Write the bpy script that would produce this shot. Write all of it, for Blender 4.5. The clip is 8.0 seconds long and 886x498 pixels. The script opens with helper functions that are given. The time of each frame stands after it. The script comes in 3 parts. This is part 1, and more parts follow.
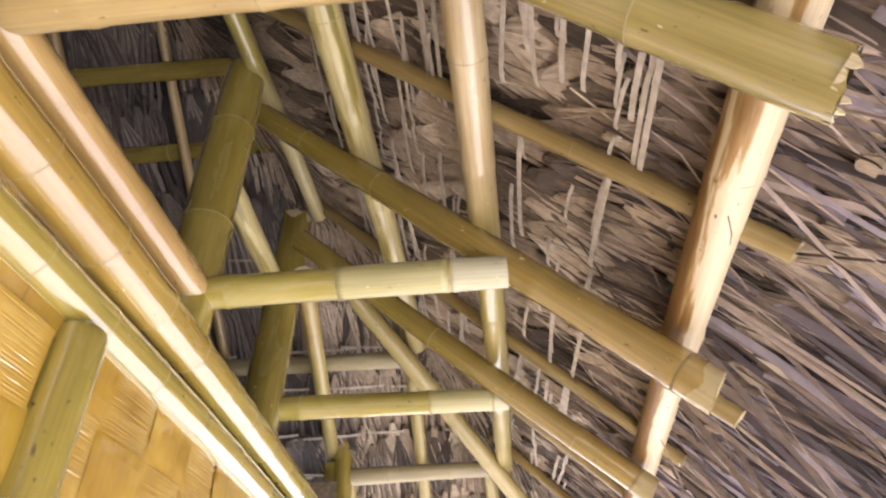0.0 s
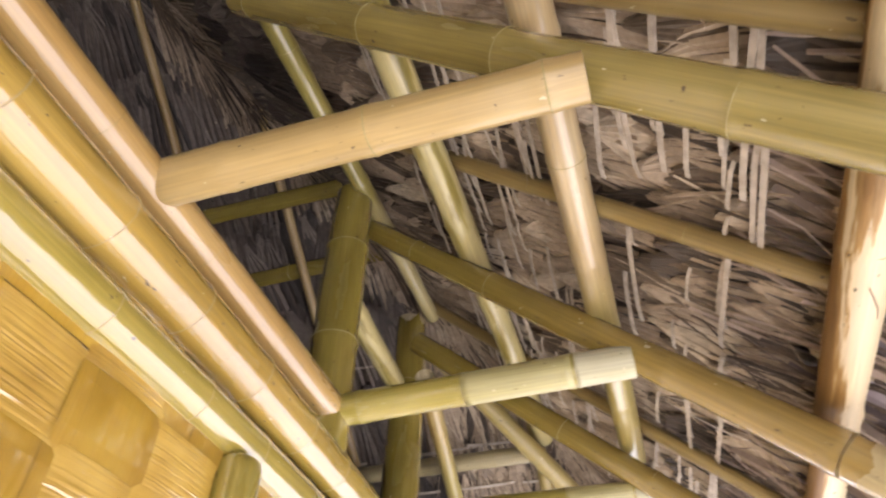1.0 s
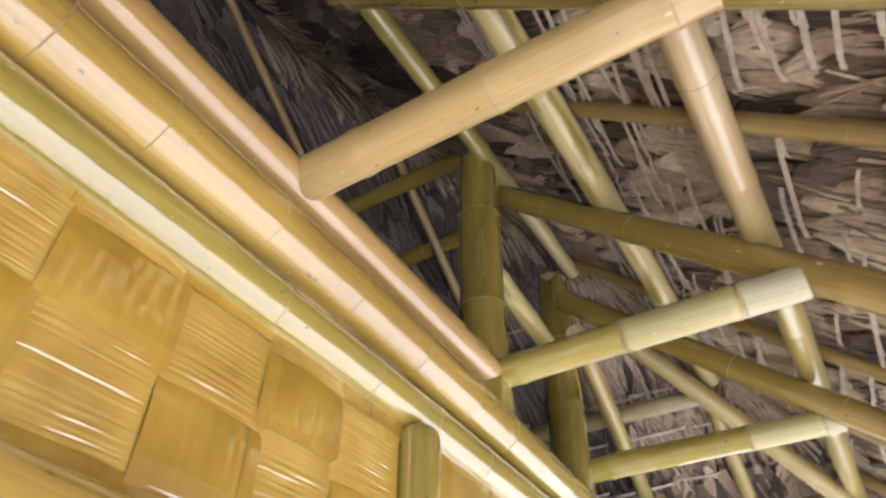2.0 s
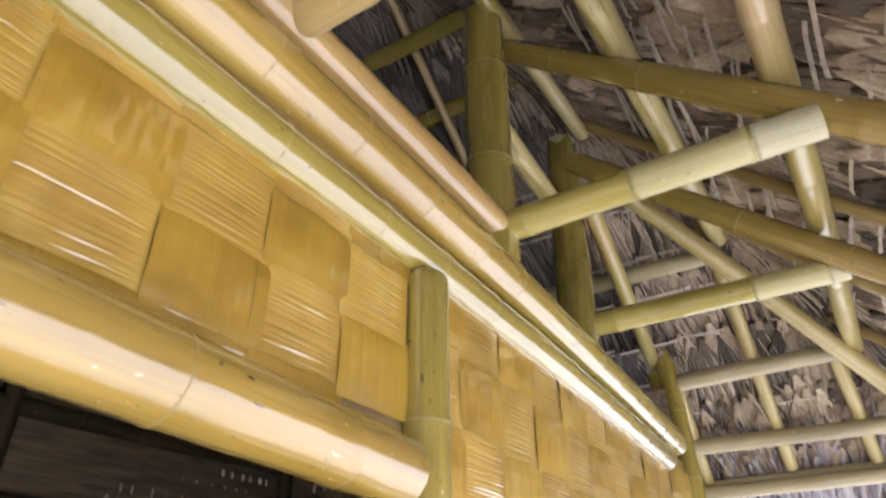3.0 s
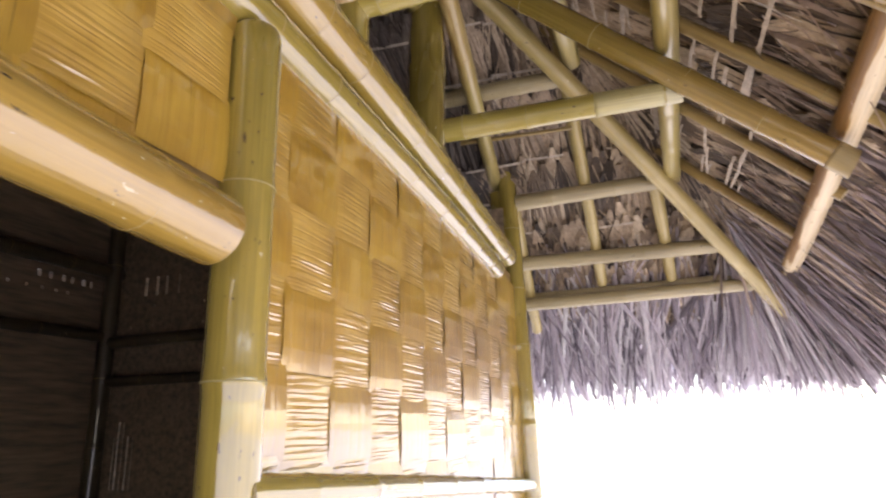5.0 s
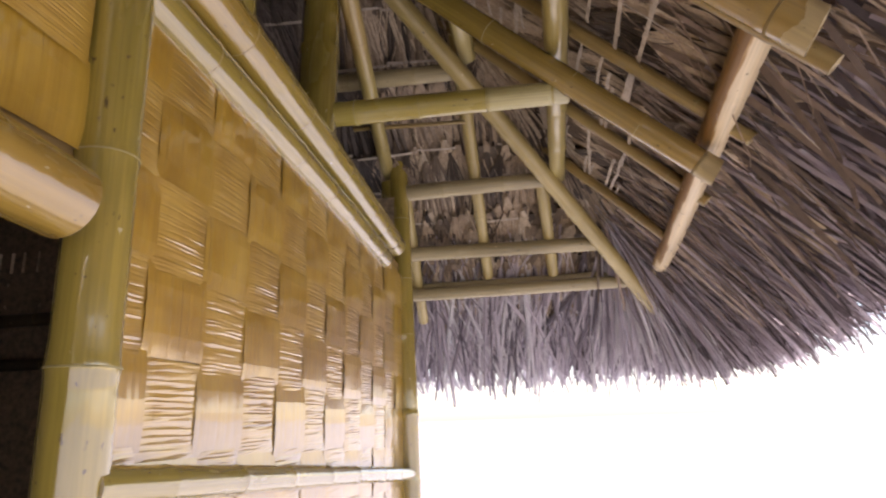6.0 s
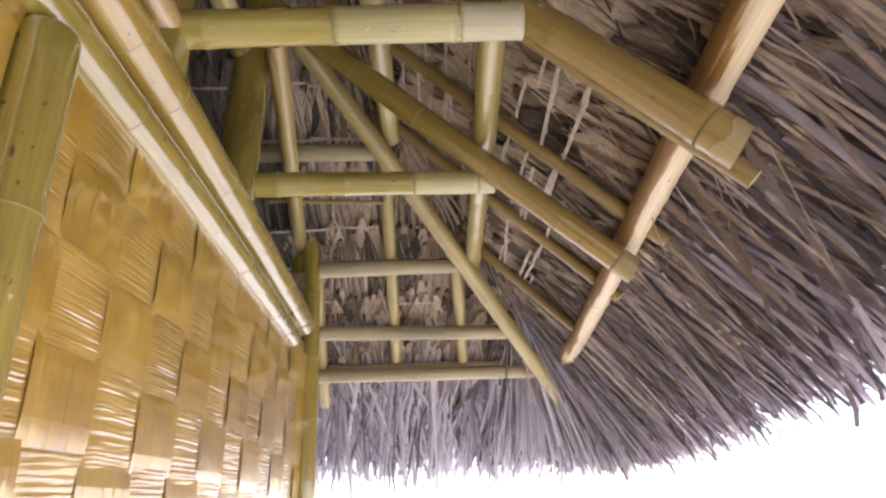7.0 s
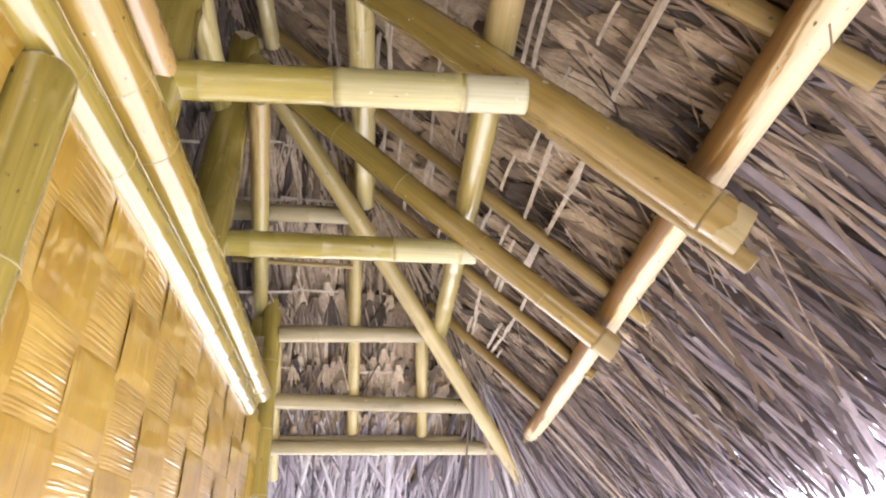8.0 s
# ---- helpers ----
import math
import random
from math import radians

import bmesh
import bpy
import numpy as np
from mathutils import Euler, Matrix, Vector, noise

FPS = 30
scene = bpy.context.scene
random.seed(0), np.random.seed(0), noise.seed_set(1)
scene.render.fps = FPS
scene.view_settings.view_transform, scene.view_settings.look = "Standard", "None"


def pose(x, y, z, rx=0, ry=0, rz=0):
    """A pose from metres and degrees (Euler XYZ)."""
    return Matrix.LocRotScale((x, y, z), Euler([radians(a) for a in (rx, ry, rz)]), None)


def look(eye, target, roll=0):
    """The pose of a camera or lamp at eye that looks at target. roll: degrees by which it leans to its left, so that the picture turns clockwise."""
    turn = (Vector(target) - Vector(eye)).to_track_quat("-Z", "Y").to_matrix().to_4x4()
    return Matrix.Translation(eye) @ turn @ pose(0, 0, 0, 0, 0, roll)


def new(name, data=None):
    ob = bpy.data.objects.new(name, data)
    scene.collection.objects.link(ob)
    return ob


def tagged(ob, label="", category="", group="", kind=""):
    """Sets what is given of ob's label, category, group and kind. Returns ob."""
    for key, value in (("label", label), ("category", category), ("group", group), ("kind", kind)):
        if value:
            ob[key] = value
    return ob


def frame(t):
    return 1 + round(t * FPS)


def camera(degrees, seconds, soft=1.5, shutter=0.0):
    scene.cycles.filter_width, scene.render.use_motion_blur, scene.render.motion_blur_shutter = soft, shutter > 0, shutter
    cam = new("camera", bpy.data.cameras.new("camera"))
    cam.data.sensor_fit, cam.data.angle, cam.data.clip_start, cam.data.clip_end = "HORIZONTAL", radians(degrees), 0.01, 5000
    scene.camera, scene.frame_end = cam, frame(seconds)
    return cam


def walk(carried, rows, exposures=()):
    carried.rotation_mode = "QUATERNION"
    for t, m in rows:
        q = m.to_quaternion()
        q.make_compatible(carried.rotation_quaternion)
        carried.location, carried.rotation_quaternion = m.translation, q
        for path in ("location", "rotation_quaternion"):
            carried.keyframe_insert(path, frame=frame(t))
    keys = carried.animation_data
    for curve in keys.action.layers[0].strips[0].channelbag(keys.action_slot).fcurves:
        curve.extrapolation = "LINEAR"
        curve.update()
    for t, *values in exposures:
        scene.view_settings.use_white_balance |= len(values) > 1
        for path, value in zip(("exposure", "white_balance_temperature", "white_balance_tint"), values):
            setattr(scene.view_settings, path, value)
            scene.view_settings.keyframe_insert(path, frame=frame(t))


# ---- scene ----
cam = camera(69.0, 8.0, 2.1, 0.4)
PATH = [
    (0, (0.723, -0.117, 1.604), (0.605, 1.488, 2.792), -1.2),
    (0.5, (0.708, -0.146, 1.617), (0.481, 1.371, 2.9), -1.1),
    (1, (0.704, -0.18, 1.62), (0.308, 1.208, 3.005), -0.4),
    (2.5, (0.653, -0.178, 1.589), (-0.234, 1.152, 2.791), -0.4),
    (3, (0.645, -0.127, 1.558), (-0.261, 1.334, 2.581), -0.5),
    (3.5, (0.627, -0.098, 1.531), (-0.269, 1.449, 2.427), -0.6),
    (4, (0.627, -0.073, 1.51), (-0.246, 1.573, 2.237), -0.9),
    (4.5, (0.626, -0.04, 1.487), (-0.134, 1.708, 2.091), -1.2),
    (6, (0.65, 0.004, 1.476), (0.361, 1.916, 1.986), -1.8),
    (6.5, (0.637, 0.015, 1.483), (0.505, 1.914, 2.095), -1.4),
    (7, (0.583, 0.046, 1.503), (0.611, 1.905, 2.241), -1.3),
    (7.5, (0.525, 0.084, 1.525), (0.686, 1.883, 2.385), -1.5),
    (8, (0.488, 0.096, 1.534), (0.675, 1.86, 2.457), -0.6),
]
EXPOSURES = [(0.0, 2.58, 6700, 22), (1.0, 2.58, 6750, 21), (2.5, 2.28, 6350, 17), (4.0, 2.22, 6450, 19), (4.5, 2.14, 6600, 22), (6.0, 1.32, 7050, 28), (6.5, 1.22, 7050, 28), (7.0, 1.84, 6650, 23), (8.0, 2.66, 6550, 20)]

walk(cam, [(t, look(e, g, r)) for t, e, g, r in PATH], EXPOSURES)

# ---- light ----
world = bpy.data.worlds.new("overcast_sky")
scene.world = world
world.use_nodes = True
_nt = world.node_tree
_sky = _nt.nodes.new("ShaderNodeTexSky")
_sky.sky_type, _sky.sun_disc = "NISHITA", False
_sky.sun_elevation, _sky.sun_rotation = radians(52), radians(84)
_sky.air_density, _sky.dust_density = 1.0, 0.8
_nt.links.new(_sky.outputs[0], _nt.nodes["Background"].inputs[0])
_nt.nodes["Background"].inputs[1].default_value = 0.15
_sun = bpy.data.lights.new("sun", "SUN")
_sun.energy, _sun.angle, _sun.color = 3.9, radians(0.6), (1.0, 0.97, 0.92)
sun = new("sun", _sun)
sun.matrix_world = look((6.15, 0.6, 7.9), (0, 0, 0))


# ---- materials ----
def material(name):
    m = bpy.data.materials.new(name)
    m.use_nodes = True
    return m, m.node_tree, m.node_tree.nodes["Principled BSDF"]


def ramp(nt, fac, stops):
    r = nt.nodes.new("ShaderNodeValToRGB")
    while len(r.color_ramp.elements) < len(stops):
        r.color_ramp.elements.new(0.5)
    for e, (p, c) in zip(r.color_ramp.elements, stops):
        e.position, e.color = p, (*c, 1)
    nt.links.new(fac, r.inputs[0])
    return r.outputs[0]


def noise_tex(nt, vec, scale, detail=3.0, rough=0.55):
    n = nt.nodes.new("ShaderNodeTexNoise")
    n.inputs["Scale"].default_value, n.inputs["Detail"].default_value = scale, detail
    n.inputs["Roughness"].default_value = rough
    if vec is not None:
        nt.links.new(vec, n.inputs["Vector"])
    return n.outputs["Fac"]


def mapped(nt, scale, shift=None):
    c = nt.nodes.new("ShaderNodeTexCoord")
    m = nt.nodes.new("ShaderNodeMapping")
    m.inputs["Scale"].default_value = scale
    nt.links.new(c.outputs["Object"], m.inputs["Vector"])
    if shift is not None:
        a = nt.nodes.new("ShaderNodeVectorMath")
        nt.links.new(m.outputs[0], a.inputs[0])
        nt.links.new(shift, a.inputs[1])
        return a.outputs[0]
    return m.outputs[0]


def mix_rgb(nt, fac, a, b, mode="MIX"):
    m = nt.nodes.new("ShaderNodeMix")
    m.data_type, m.blend_type = "RGBA", mode
    for key, v in ((0, fac), (6, a), (7, b)):
        if isinstance(v, (int, float)):
            m.inputs[key].default_value = v
        elif isinstance(v, tuple):
            m.inputs[key].default_value = (*v, 1)
        else:
            nt.links.new(v, m.inputs[key])
    return m.outputs[2]


def bump(nt, bsdf, height, strength, dist=0.002):
    b = nt.nodes.new("ShaderNodeBump")
    b.inputs["Strength"].default_value, b.inputs["Distance"].default_value = strength, dist
    nt.links.new(height, b.inputs["Height"])
    nt.links.new(b.outputs[0], bsdf.inputs["Normal"])


def object_shift(nt):
    i = nt.nodes.new("ShaderNodeObjectInfo")
    s = nt.nodes.new("ShaderNodeMath")
    s.operation = "MULTIPLY"
    s.inputs[1].default_value = 37.0
    nt.links.new(i.outputs["Random"], s.inputs[0])
    return i.outputs["Random"], s.outputs[0]


def bamboo_material(name, dark, mid, light, rough=0.2, coat=1.0, stain=(0.10, 0.07, 0.03), flaky=False, ripe=None, satin=0.04, ior=1.83, pale_dir=None):
    m, nt, b = material(name)
    _, sh = object_shift(nt)
    blotch = noise_tex(nt, mapped(nt, (15, 15, 1.3) if flaky else (9, 9, 2.2), sh), 1.0, 6 if flaky else 4)
    grain = noise_tex(nt, mapped(nt, (160, 160, 3), sh), 1.0, 3)
    # Shift the blotches paler towards one side of the culm.
    if pale_dir is not None:
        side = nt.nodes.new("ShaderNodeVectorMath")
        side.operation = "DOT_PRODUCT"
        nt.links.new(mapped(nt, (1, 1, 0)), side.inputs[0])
        side.inputs[1].default_value = pale_dir * 4.2
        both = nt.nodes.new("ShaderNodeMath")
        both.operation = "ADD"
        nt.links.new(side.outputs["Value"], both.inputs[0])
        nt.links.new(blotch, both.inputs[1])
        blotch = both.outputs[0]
    col = ramp(nt, blotch, [(0.41, dark), (0.462, mid), (0.485, light)] if flaky else [(0.25, dark), (0.5, mid), (0.75, light)])
    if ripe:
        tip, z0, z1 = ripe
        sep = nt.nodes.new("ShaderNodeSeparateXYZ")
        nt.links.new(mapped(nt, (1, 1, 1)), sep.inputs[0])
        run = nt.nodes.new("ShaderNodeMapRange")
        run.inputs[1].default_value, run.inputs[2].default_value = z0, z1
        nt.links.new(sep.outputs[2], run.inputs[0])
        wob = nt.nodes.new("ShaderNodeMath")
        wob.operation = "MULTIPLY"
        nt.links.new(run.outputs[0], wob.inputs[0])
        nt.links.new(ramp(nt, blotch, [(0.3, (0.75, 0.75, 0.75)), (0.6, (1, 1, 1))]), wob.inputs[1])
        col = mix_rgb(nt, wob.outputs[0], col, tip)
    fine = ramp(nt, grain, [(0.3, (0.72, 0.72, 0.72)), (0.7, (1.08, 1.06, 1.0))])
    col = mix_rgb(nt, 0.75, col, fine, "MULTIPLY")
    specks = ramp(nt, noise_tex(nt, mapped(nt, (70, 70, 40), sh), 1.0, 2), [(0.70, (0, 0, 0)), (0.76, (1, 1, 1))])
    col = mix_rgb(nt, specks, col, stain)
    chips = ramp(nt, noise_tex(nt, mapped(nt, (48, 48, 26), sh), 1.3, 2), [(0.735, (0, 0, 0)), (0.76, (0.8, 0.8, 0.8))])
    col = mix_rgb(nt, chips, col, (0.55, 0.48, 0.30))
    nt.links.new(col, b.inputs["Base Color"])
    nt.links.new(ramp(nt, blotch, [(0.3, (rough * 1.5,) * 3), (0.7, (rough * 0.8,) * 3)]), b.inputs["Roughness"])
    b.inputs["Coat Weight"].default_value, b.inputs["Coat Roughness"].default_value = coat, satin
    cb = nt.nodes.new("ShaderNodeBump")
    cb.inputs["Strength"].default_value, cb.inputs["Distance"].default_value = 0.5, 0.004
    nt.links.new(noise_tex(nt, mapped(nt, (16, 16, 6), sh), 1.0, 3), cb.inputs["Height"])
    nt.links.new(cb.outputs[0], b.inputs["Coat Normal"])
    b.inputs["Coat IOR"].default_value = ior
    bump(nt, b, noise_tex(nt, mapped(nt, (22, 22, 5), sh), 1.0, 4), 0.6 if flaky else 0.22, 0.004)
    return m


OLIVE = bamboo_material("olive_bamboo_skin", (0.17, 0.13, 0.0238), (0.263, 0.202, 0.0405), (0.35, 0.27, 0.0581), satin=0.12, ior=1.8)
GREEN = bamboo_material("green_gold_bamboo_skin", (0.211, 0.162, 0.0299), (0.294, 0.225, 0.044), (0.381, 0.285, 0.0686))
GOLD = bamboo_material("golden_bamboo_skin", (0.258, 0.16, 0.0308), (0.35, 0.222, 0.0458), (0.422, 0.285, 0.0704), ripe=((0.294, 0.225, 0.0405), 2.8, 3.6), ior=1.74)
RIPE = bamboo_material("olive_to_tan_bamboo_skin", (0.157, 0.117, 0.0206), (0.237, 0.175, 0.0343), (0.306, 0.227, 0.0495), ripe=((0.325, 0.218, 0.0686), 0.5, 1.5), satin=0.2, ior=1.6)
DULL = bamboo_material("dull_grey_gold_bamboo_skin", (0.265, 0.216, 0.113), (0.36, 0.301, 0.166), (0.454, 0.386, 0.226), 0.38, 0.35, satin=0.2, ior=1.6)
TAN = bamboo_material("tan_split_bamboo", (0.2, 0.13, 0.0401), (0.276, 0.193, 0.0686), (0.356, 0.267, 0.111), 0.35, 0.4, satin=0.2, ior=1.6)
# The eave purlin's paler side faces +x and slightly down.
PALE_DIR = Vector((0.25, 5.47, -0.192)).to_track_quat("Z", "X").inverted() @ Vector((1.0, 0.0, -0.35))
PALE = bamboo_material("pale_peeled_bamboo_skin", (0.206, 0.105, 0.0246), (0.35, 0.205, 0.066), (0.618, 0.5, 0.317), 0.48, 0.1, flaky=True, satin=0.2, ior=1.6, pale_dir=PALE_DIR)
BLUSH = bamboo_material("pale_blush_bamboo_skin", (0.309, 0.208, 0.0774), (0.412, 0.288, 0.114), (0.505, 0.375, 0.176), 0.34, 0.4, satin=0.2, ior=1.6)
STRAWY = bamboo_material("light_straw_bamboo_skin", (0.309, 0.2, 0.0748), (0.433, 0.305, 0.128), (0.536, 0.41, 0.211), 0.3, 0.7, satin=0.2, ior=1.6)
MOSSY = bamboo_material("light_green_gold_bamboo_skin", (0.223, 0.177, 0.0387), (0.349, 0.279, 0.0852), (0.484, 0.409, 0.186), 0.32, 0.5, flaky=True, satin=0.2, ior=1.6)
AMBER = bamboo_material("orange_gold_bamboo_skin", (0.299, 0.172, 0.0493), (0.371, 0.228, 0.0748), (0.443, 0.292, 0.11), 0.3, 1.0, satin=0.06, ior=1.62)
WEATHERED = bamboo_material("straw_to_green_gold_bamboo_skin", (0.33, 0.228, 0.105), (0.45, 0.335, 0.175), (0.56, 0.455, 0.29), 0.3, 0.8, ripe=((0.34, 0.275, 0.08), 2.95, 3.2), satin=0.14, ior=1.7)
SLIM = bamboo_material("olive_to_pale_gold_bamboo_skin", (0.175, 0.145, 0.035), (0.26, 0.215, 0.06), (0.34, 0.285, 0.09), 0.3, 0.7, ripe=((0.46, 0.39, 0.19), 3.14, 3.26), satin=0.12, ior=1.7)
WAX = bamboo_material("waxy_pale_bamboo_skin", (0.40, 0.37, 0.215), (0.50, 0.47, 0.32), (0.60, 0.575, 0.45), 0.4, 0.2, satin=0.2, ior=1.6)


BLOOM = bamboo_material("pale_bloomed_bamboo_skin", (0.33, 0.29, 0.115), (0.42, 0.375, 0.17), (0.50, 0.455, 0.245), 0.4, 0.3, satin=0.2, ior=1.6)


CANE = bamboo_material("brown_olive_bamboo_skin", (0.179, 0.132, 0.0327), (0.261, 0.197, 0.0545), (0.331, 0.255, 0.0817), ripe=((0.294, 0.232, 0.0772), 0.6, 1.5), satin=0.2, ior=1.6)
TIP = bamboo_material("pale_frayed_bamboo_skin", (0.30, 0.225, 0.095), (0.39, 0.305, 0.15), (0.48, 0.395, 0.22), 0.4, 0.3, satin=0.2, ior=1.6)
RUST = bamboo_material("orange_brown_to_straw_bamboo_skin", (0.19, 0.115, 0.030), (0.28, 0.18, 0.05), (0.40, 0.295, 0.11), 0.4, 0.3, flaky=True, ripe=((0.36, 0.295, 0.095), 0.3, 0.6), satin=0.14, ior=1.7)
LIME = bamboo_material("yellow_green_bamboo_skin", (0.257, 0.205, 0.0426), (0.344, 0.279, 0.0658), (0.426, 0.349, 0.1), 0.25, 0.8, satin=0.1, ior=1.7)
HIP_SKIN = bamboo_material("pale_yellow_tan_bamboo_skin", (0.287, 0.216, 0.0736), (0.392, 0.308, 0.116), (0.479, 0.386, 0.171), 0.38, 0.35, satin=0.2, ior=1.6)


def plain_fibre(name, dark, light, scale, rough=0.7):
    m, nt, b = material(name)
    _, sh = object_shift(nt)
    f = noise_tex(nt, mapped(nt, scale, sh), 1.0, 4)
    nt.links.new(ramp(nt, f, [(0.3, dark), (0.7, light)]), b.inputs["Base Color"])
    b.inputs["Roughness"].default_value = rough
    bump(nt, b, f, 0.4, 0.002)
    return m


RING = plain_fibre("node_ridge", (0.22, 0.18, 0.06), (0.35, 0.29, 0.125), (60, 60, 60), 0.5)
SEAM = plain_fibre("brown_node_seam", (0.19, 0.13, 0.042), (0.30, 0.215, 0.075), (60, 60, 60), 0.5)
CUT = plain_fibre("cut_bamboo_fibre", (0.34, 0.26, 0.13), (0.56, 0.47, 0.30), (200, 200, 20), 0.75)
RATTAN = plain_fibre("split_rattan", (0.33, 0.275, 0.215), (0.55, 0.475, 0.385), (30, 30, 30), 0.55)
CONCRETE = plain_fibre("worn_cement", (0.40, 0.395, 0.38), (0.54, 0.535, 0.515), (3, 3, 3), 0.85)
EARTH = plain_fibre("pale_dry_earth", (0.43, 0.425, 0.41), (0.57, 0.565, 0.55), (0.8, 0.8, 0.8), 0.95)


def leaf_material(name, stops, glow=0.0):
    m, nt, b = material(name)
    g = nt.nodes.new("ShaderNodeNewGeometry")
    col = ramp(nt, g.outputs["Random Per Island"], stops)
    streak = ramp(nt, noise_tex(nt, mapped(nt, (50, 50, 50)), 1.0, 3), [(0.3, (0.62, 0.60, 0.58)), (0.7, (1.1, 1.08, 1.05))])
    nt.links.new(mix_rgb(nt, 0.8, col, streak, "MULTIPLY"), b.inputs["Base Color"])
    b.inputs["Roughness"].default_value = 0.6
    bump(nt, b, noise_tex(nt, mapped(nt, (220, 220, 220)), 1.0, 2), 0.3, 0.002)
    if glow:
        tr = nt.nodes.new("ShaderNodeBsdfTranslucent")
        nt.links.new(col, tr.inputs[0])
        mx = nt.nodes.new("ShaderNodeMixShader")
        mx.inputs[0].default_value = glow
        nt.links.new(b.outputs[0], mx.inputs[1])
        nt.links.new(tr.outputs[0], mx.inputs[2])
        nt.links.new(mx.outputs[0], nt.nodes["Material Output"].inputs[0])
    return m


# The darkest stops also stand in for shade in gaps between leaves.
LEAF = leaf_material("dry_palm_leaf", [(0.0, (0.0347, 0.0239, 0.0168)), (0.22, (0.139, 0.102, 0.07)), (0.5, (0.323, 0.247, 0.171)), (0.8, (0.447, 0.352, 0.251)), (1.0, (0.547, 0.456, 0.336))])
# Weathered leaf; bluish skylight is put into its lavender stops.
FRINGE = leaf_material("weathered_palm_leaf", [(0.0, (0.0648, 0.0508, 0.0503)), (0.3, (0.238, 0.198, 0.206)), (0.6, (0.454, 0.395, 0.43)), (0.85, (0.68, 0.616, 0.67)), (1.0, (0.799, 0.734, 0.784))], 0.58)
UNDER_FRINGE = leaf_material("brown_weathered_palm_leaf", [(0.0, (0.0505, 0.0366, 0.0283)), (0.3, (0.183, 0.137, 0.107)), (0.6, (0.354, 0.272, 0.221)), (0.85, (0.536, 0.431, 0.362)), (1.0, (0.666, 0.569, 0.489))], 0.35)
# Shaded copy of the dry leaf: the room's dimness is put into its colour.
DIM_LEAF = leaf_material("shaded_palm_leaf", [(0.0, (0.027, 0.02, 0.016)), (0.5, (0.10, 0.078, 0.063)), (1.0, (0.21, 0.172, 0.14))])
# Lit copy of the eave leaf: sky backlight is painted into pale lavender.
BACKLIT = leaf_material("backlit_palm_leaf", [(0.0, (0.146, 0.125, 0.146)), (0.25, (0.403, 0.358, 0.403)), (0.6, (0.694, 0.644, 0.694)), (1.0, (0.86, 0.857, 0.86))], 0.58)
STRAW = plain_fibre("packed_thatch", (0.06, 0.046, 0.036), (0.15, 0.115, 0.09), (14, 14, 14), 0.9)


def weave_material(name, dark, mid, light, across):
    m, nt, b = material(name)
    rnd, sh = object_shift(nt)
    stretch = (60, 3, 260) if across else (60, 260, 3)
    grain = noise_tex(nt, mapped(nt, stretch, sh), 1.0, 4)
    blotch = noise_tex(nt, mapped(nt, (8, 8, 8), sh), 1.0, 3)
    col = ramp(nt, blotch, [(0.28, dark), (0.5, mid), (0.72, light)])
    col = mix_rgb(nt, 0.42, col, ramp(nt, grain, [(0.3, (0.70, 0.66, 0.6)), (0.7, (1.1, 1.1, 1.1))]), "MULTIPLY")
    scratch = ramp(nt, noise_tex(nt, mapped(nt, tuple(0.35 * v for v in stretch), sh), 1.0, 2), [(0.70, (0, 0, 0)), (0.74, (0.6, 0.6, 0.6))])
    col = mix_rgb(nt, scratch, col, (0.10, 0.06, 0.015))
    col = mix_rgb(nt, 0.45, col, ramp(nt, rnd, [(0.0, (0.72, 0.70, 0.66)), (1.0, (1.12, 1.12, 1.12))]), "MULTIPLY")
    nt.links.new(col, b.inputs["Base Color"])
    b.inputs["Roughness"].default_value = 0.36
    b.inputs["Coat Weight"].default_value, b.inputs["Coat Roughness"].default_value = 1.0, 0.06
    b.inputs["Coat IOR"].default_value = 2.2
    cb = nt.nodes.new("ShaderNodeBump")
    cb.inputs["Strength"].default_value, cb.inputs["Distance"].default_value = 0.06, 0.004
    nt.links.new(noise_tex(nt, mapped(nt, (14, 14, 14), sh), 1.0, 2), cb.inputs["Height"])
    nt.links.new(cb.outputs[0], b.inputs["Coat Normal"])
    bump(nt, b, grain, 0.10, 0.0012)
    return m


WEAVE_UP = weave_material("smooth_split_bamboo", (0.309, 0.172, 0.0172), (0.407, 0.239, 0.0269), (0.484, 0.306, 0.0411), False)
WEAVE_ACROSS = weave_material("ribbed_split_bamboo", (0.335, 0.193, 0.0294), (0.443, 0.27, 0.0465), (0.536, 0.352, 0.0774), True)
MAT_BACK = plain_fibre("shadowed_bamboo_mat", (0.16, 0.10, 0.03), (0.30, 0.20, 0.07), (40, 4, 40), 0.6)


# Mat for the room's inner walls, its colour set to carry the room's shade.
SHADED_MAT = plain_fibre("shade_darkened_mat", (0.12, 0.09, 0.058), (0.31, 0.232, 0.15), (40, 4, 40), 0.5)


# ---- builders ----
def mesh_of(name, bm, mat, smooth=True):
    me = bpy.data.meshes.new(name)
    bmesh.ops.recalc_face_normals(bm, faces=bm.faces)
    bm.to_mesh(me)
    bm.free()
    me.materials.append(mat)
    for p in me.polygons:
        p.use_smooth = smooth
    return me


def part(name, me, parent, m=None, label=""):
    ob = new(name, me)
    ob.parent = parent
    if m is not None:
        ob.matrix_basis = m
    return tagged(ob, label)


def box_mesh(name, lo, hi, mat):
    bm = bmesh.new()
    bmesh.ops.create_cube(bm, size=1)
    for v in bm.verts:
        v.co = Vector([(l + h) / 2 + c * (h - l) for l, h, c in zip(lo, hi, v.co)])
    return mesh_of(name, bm, mat, False)


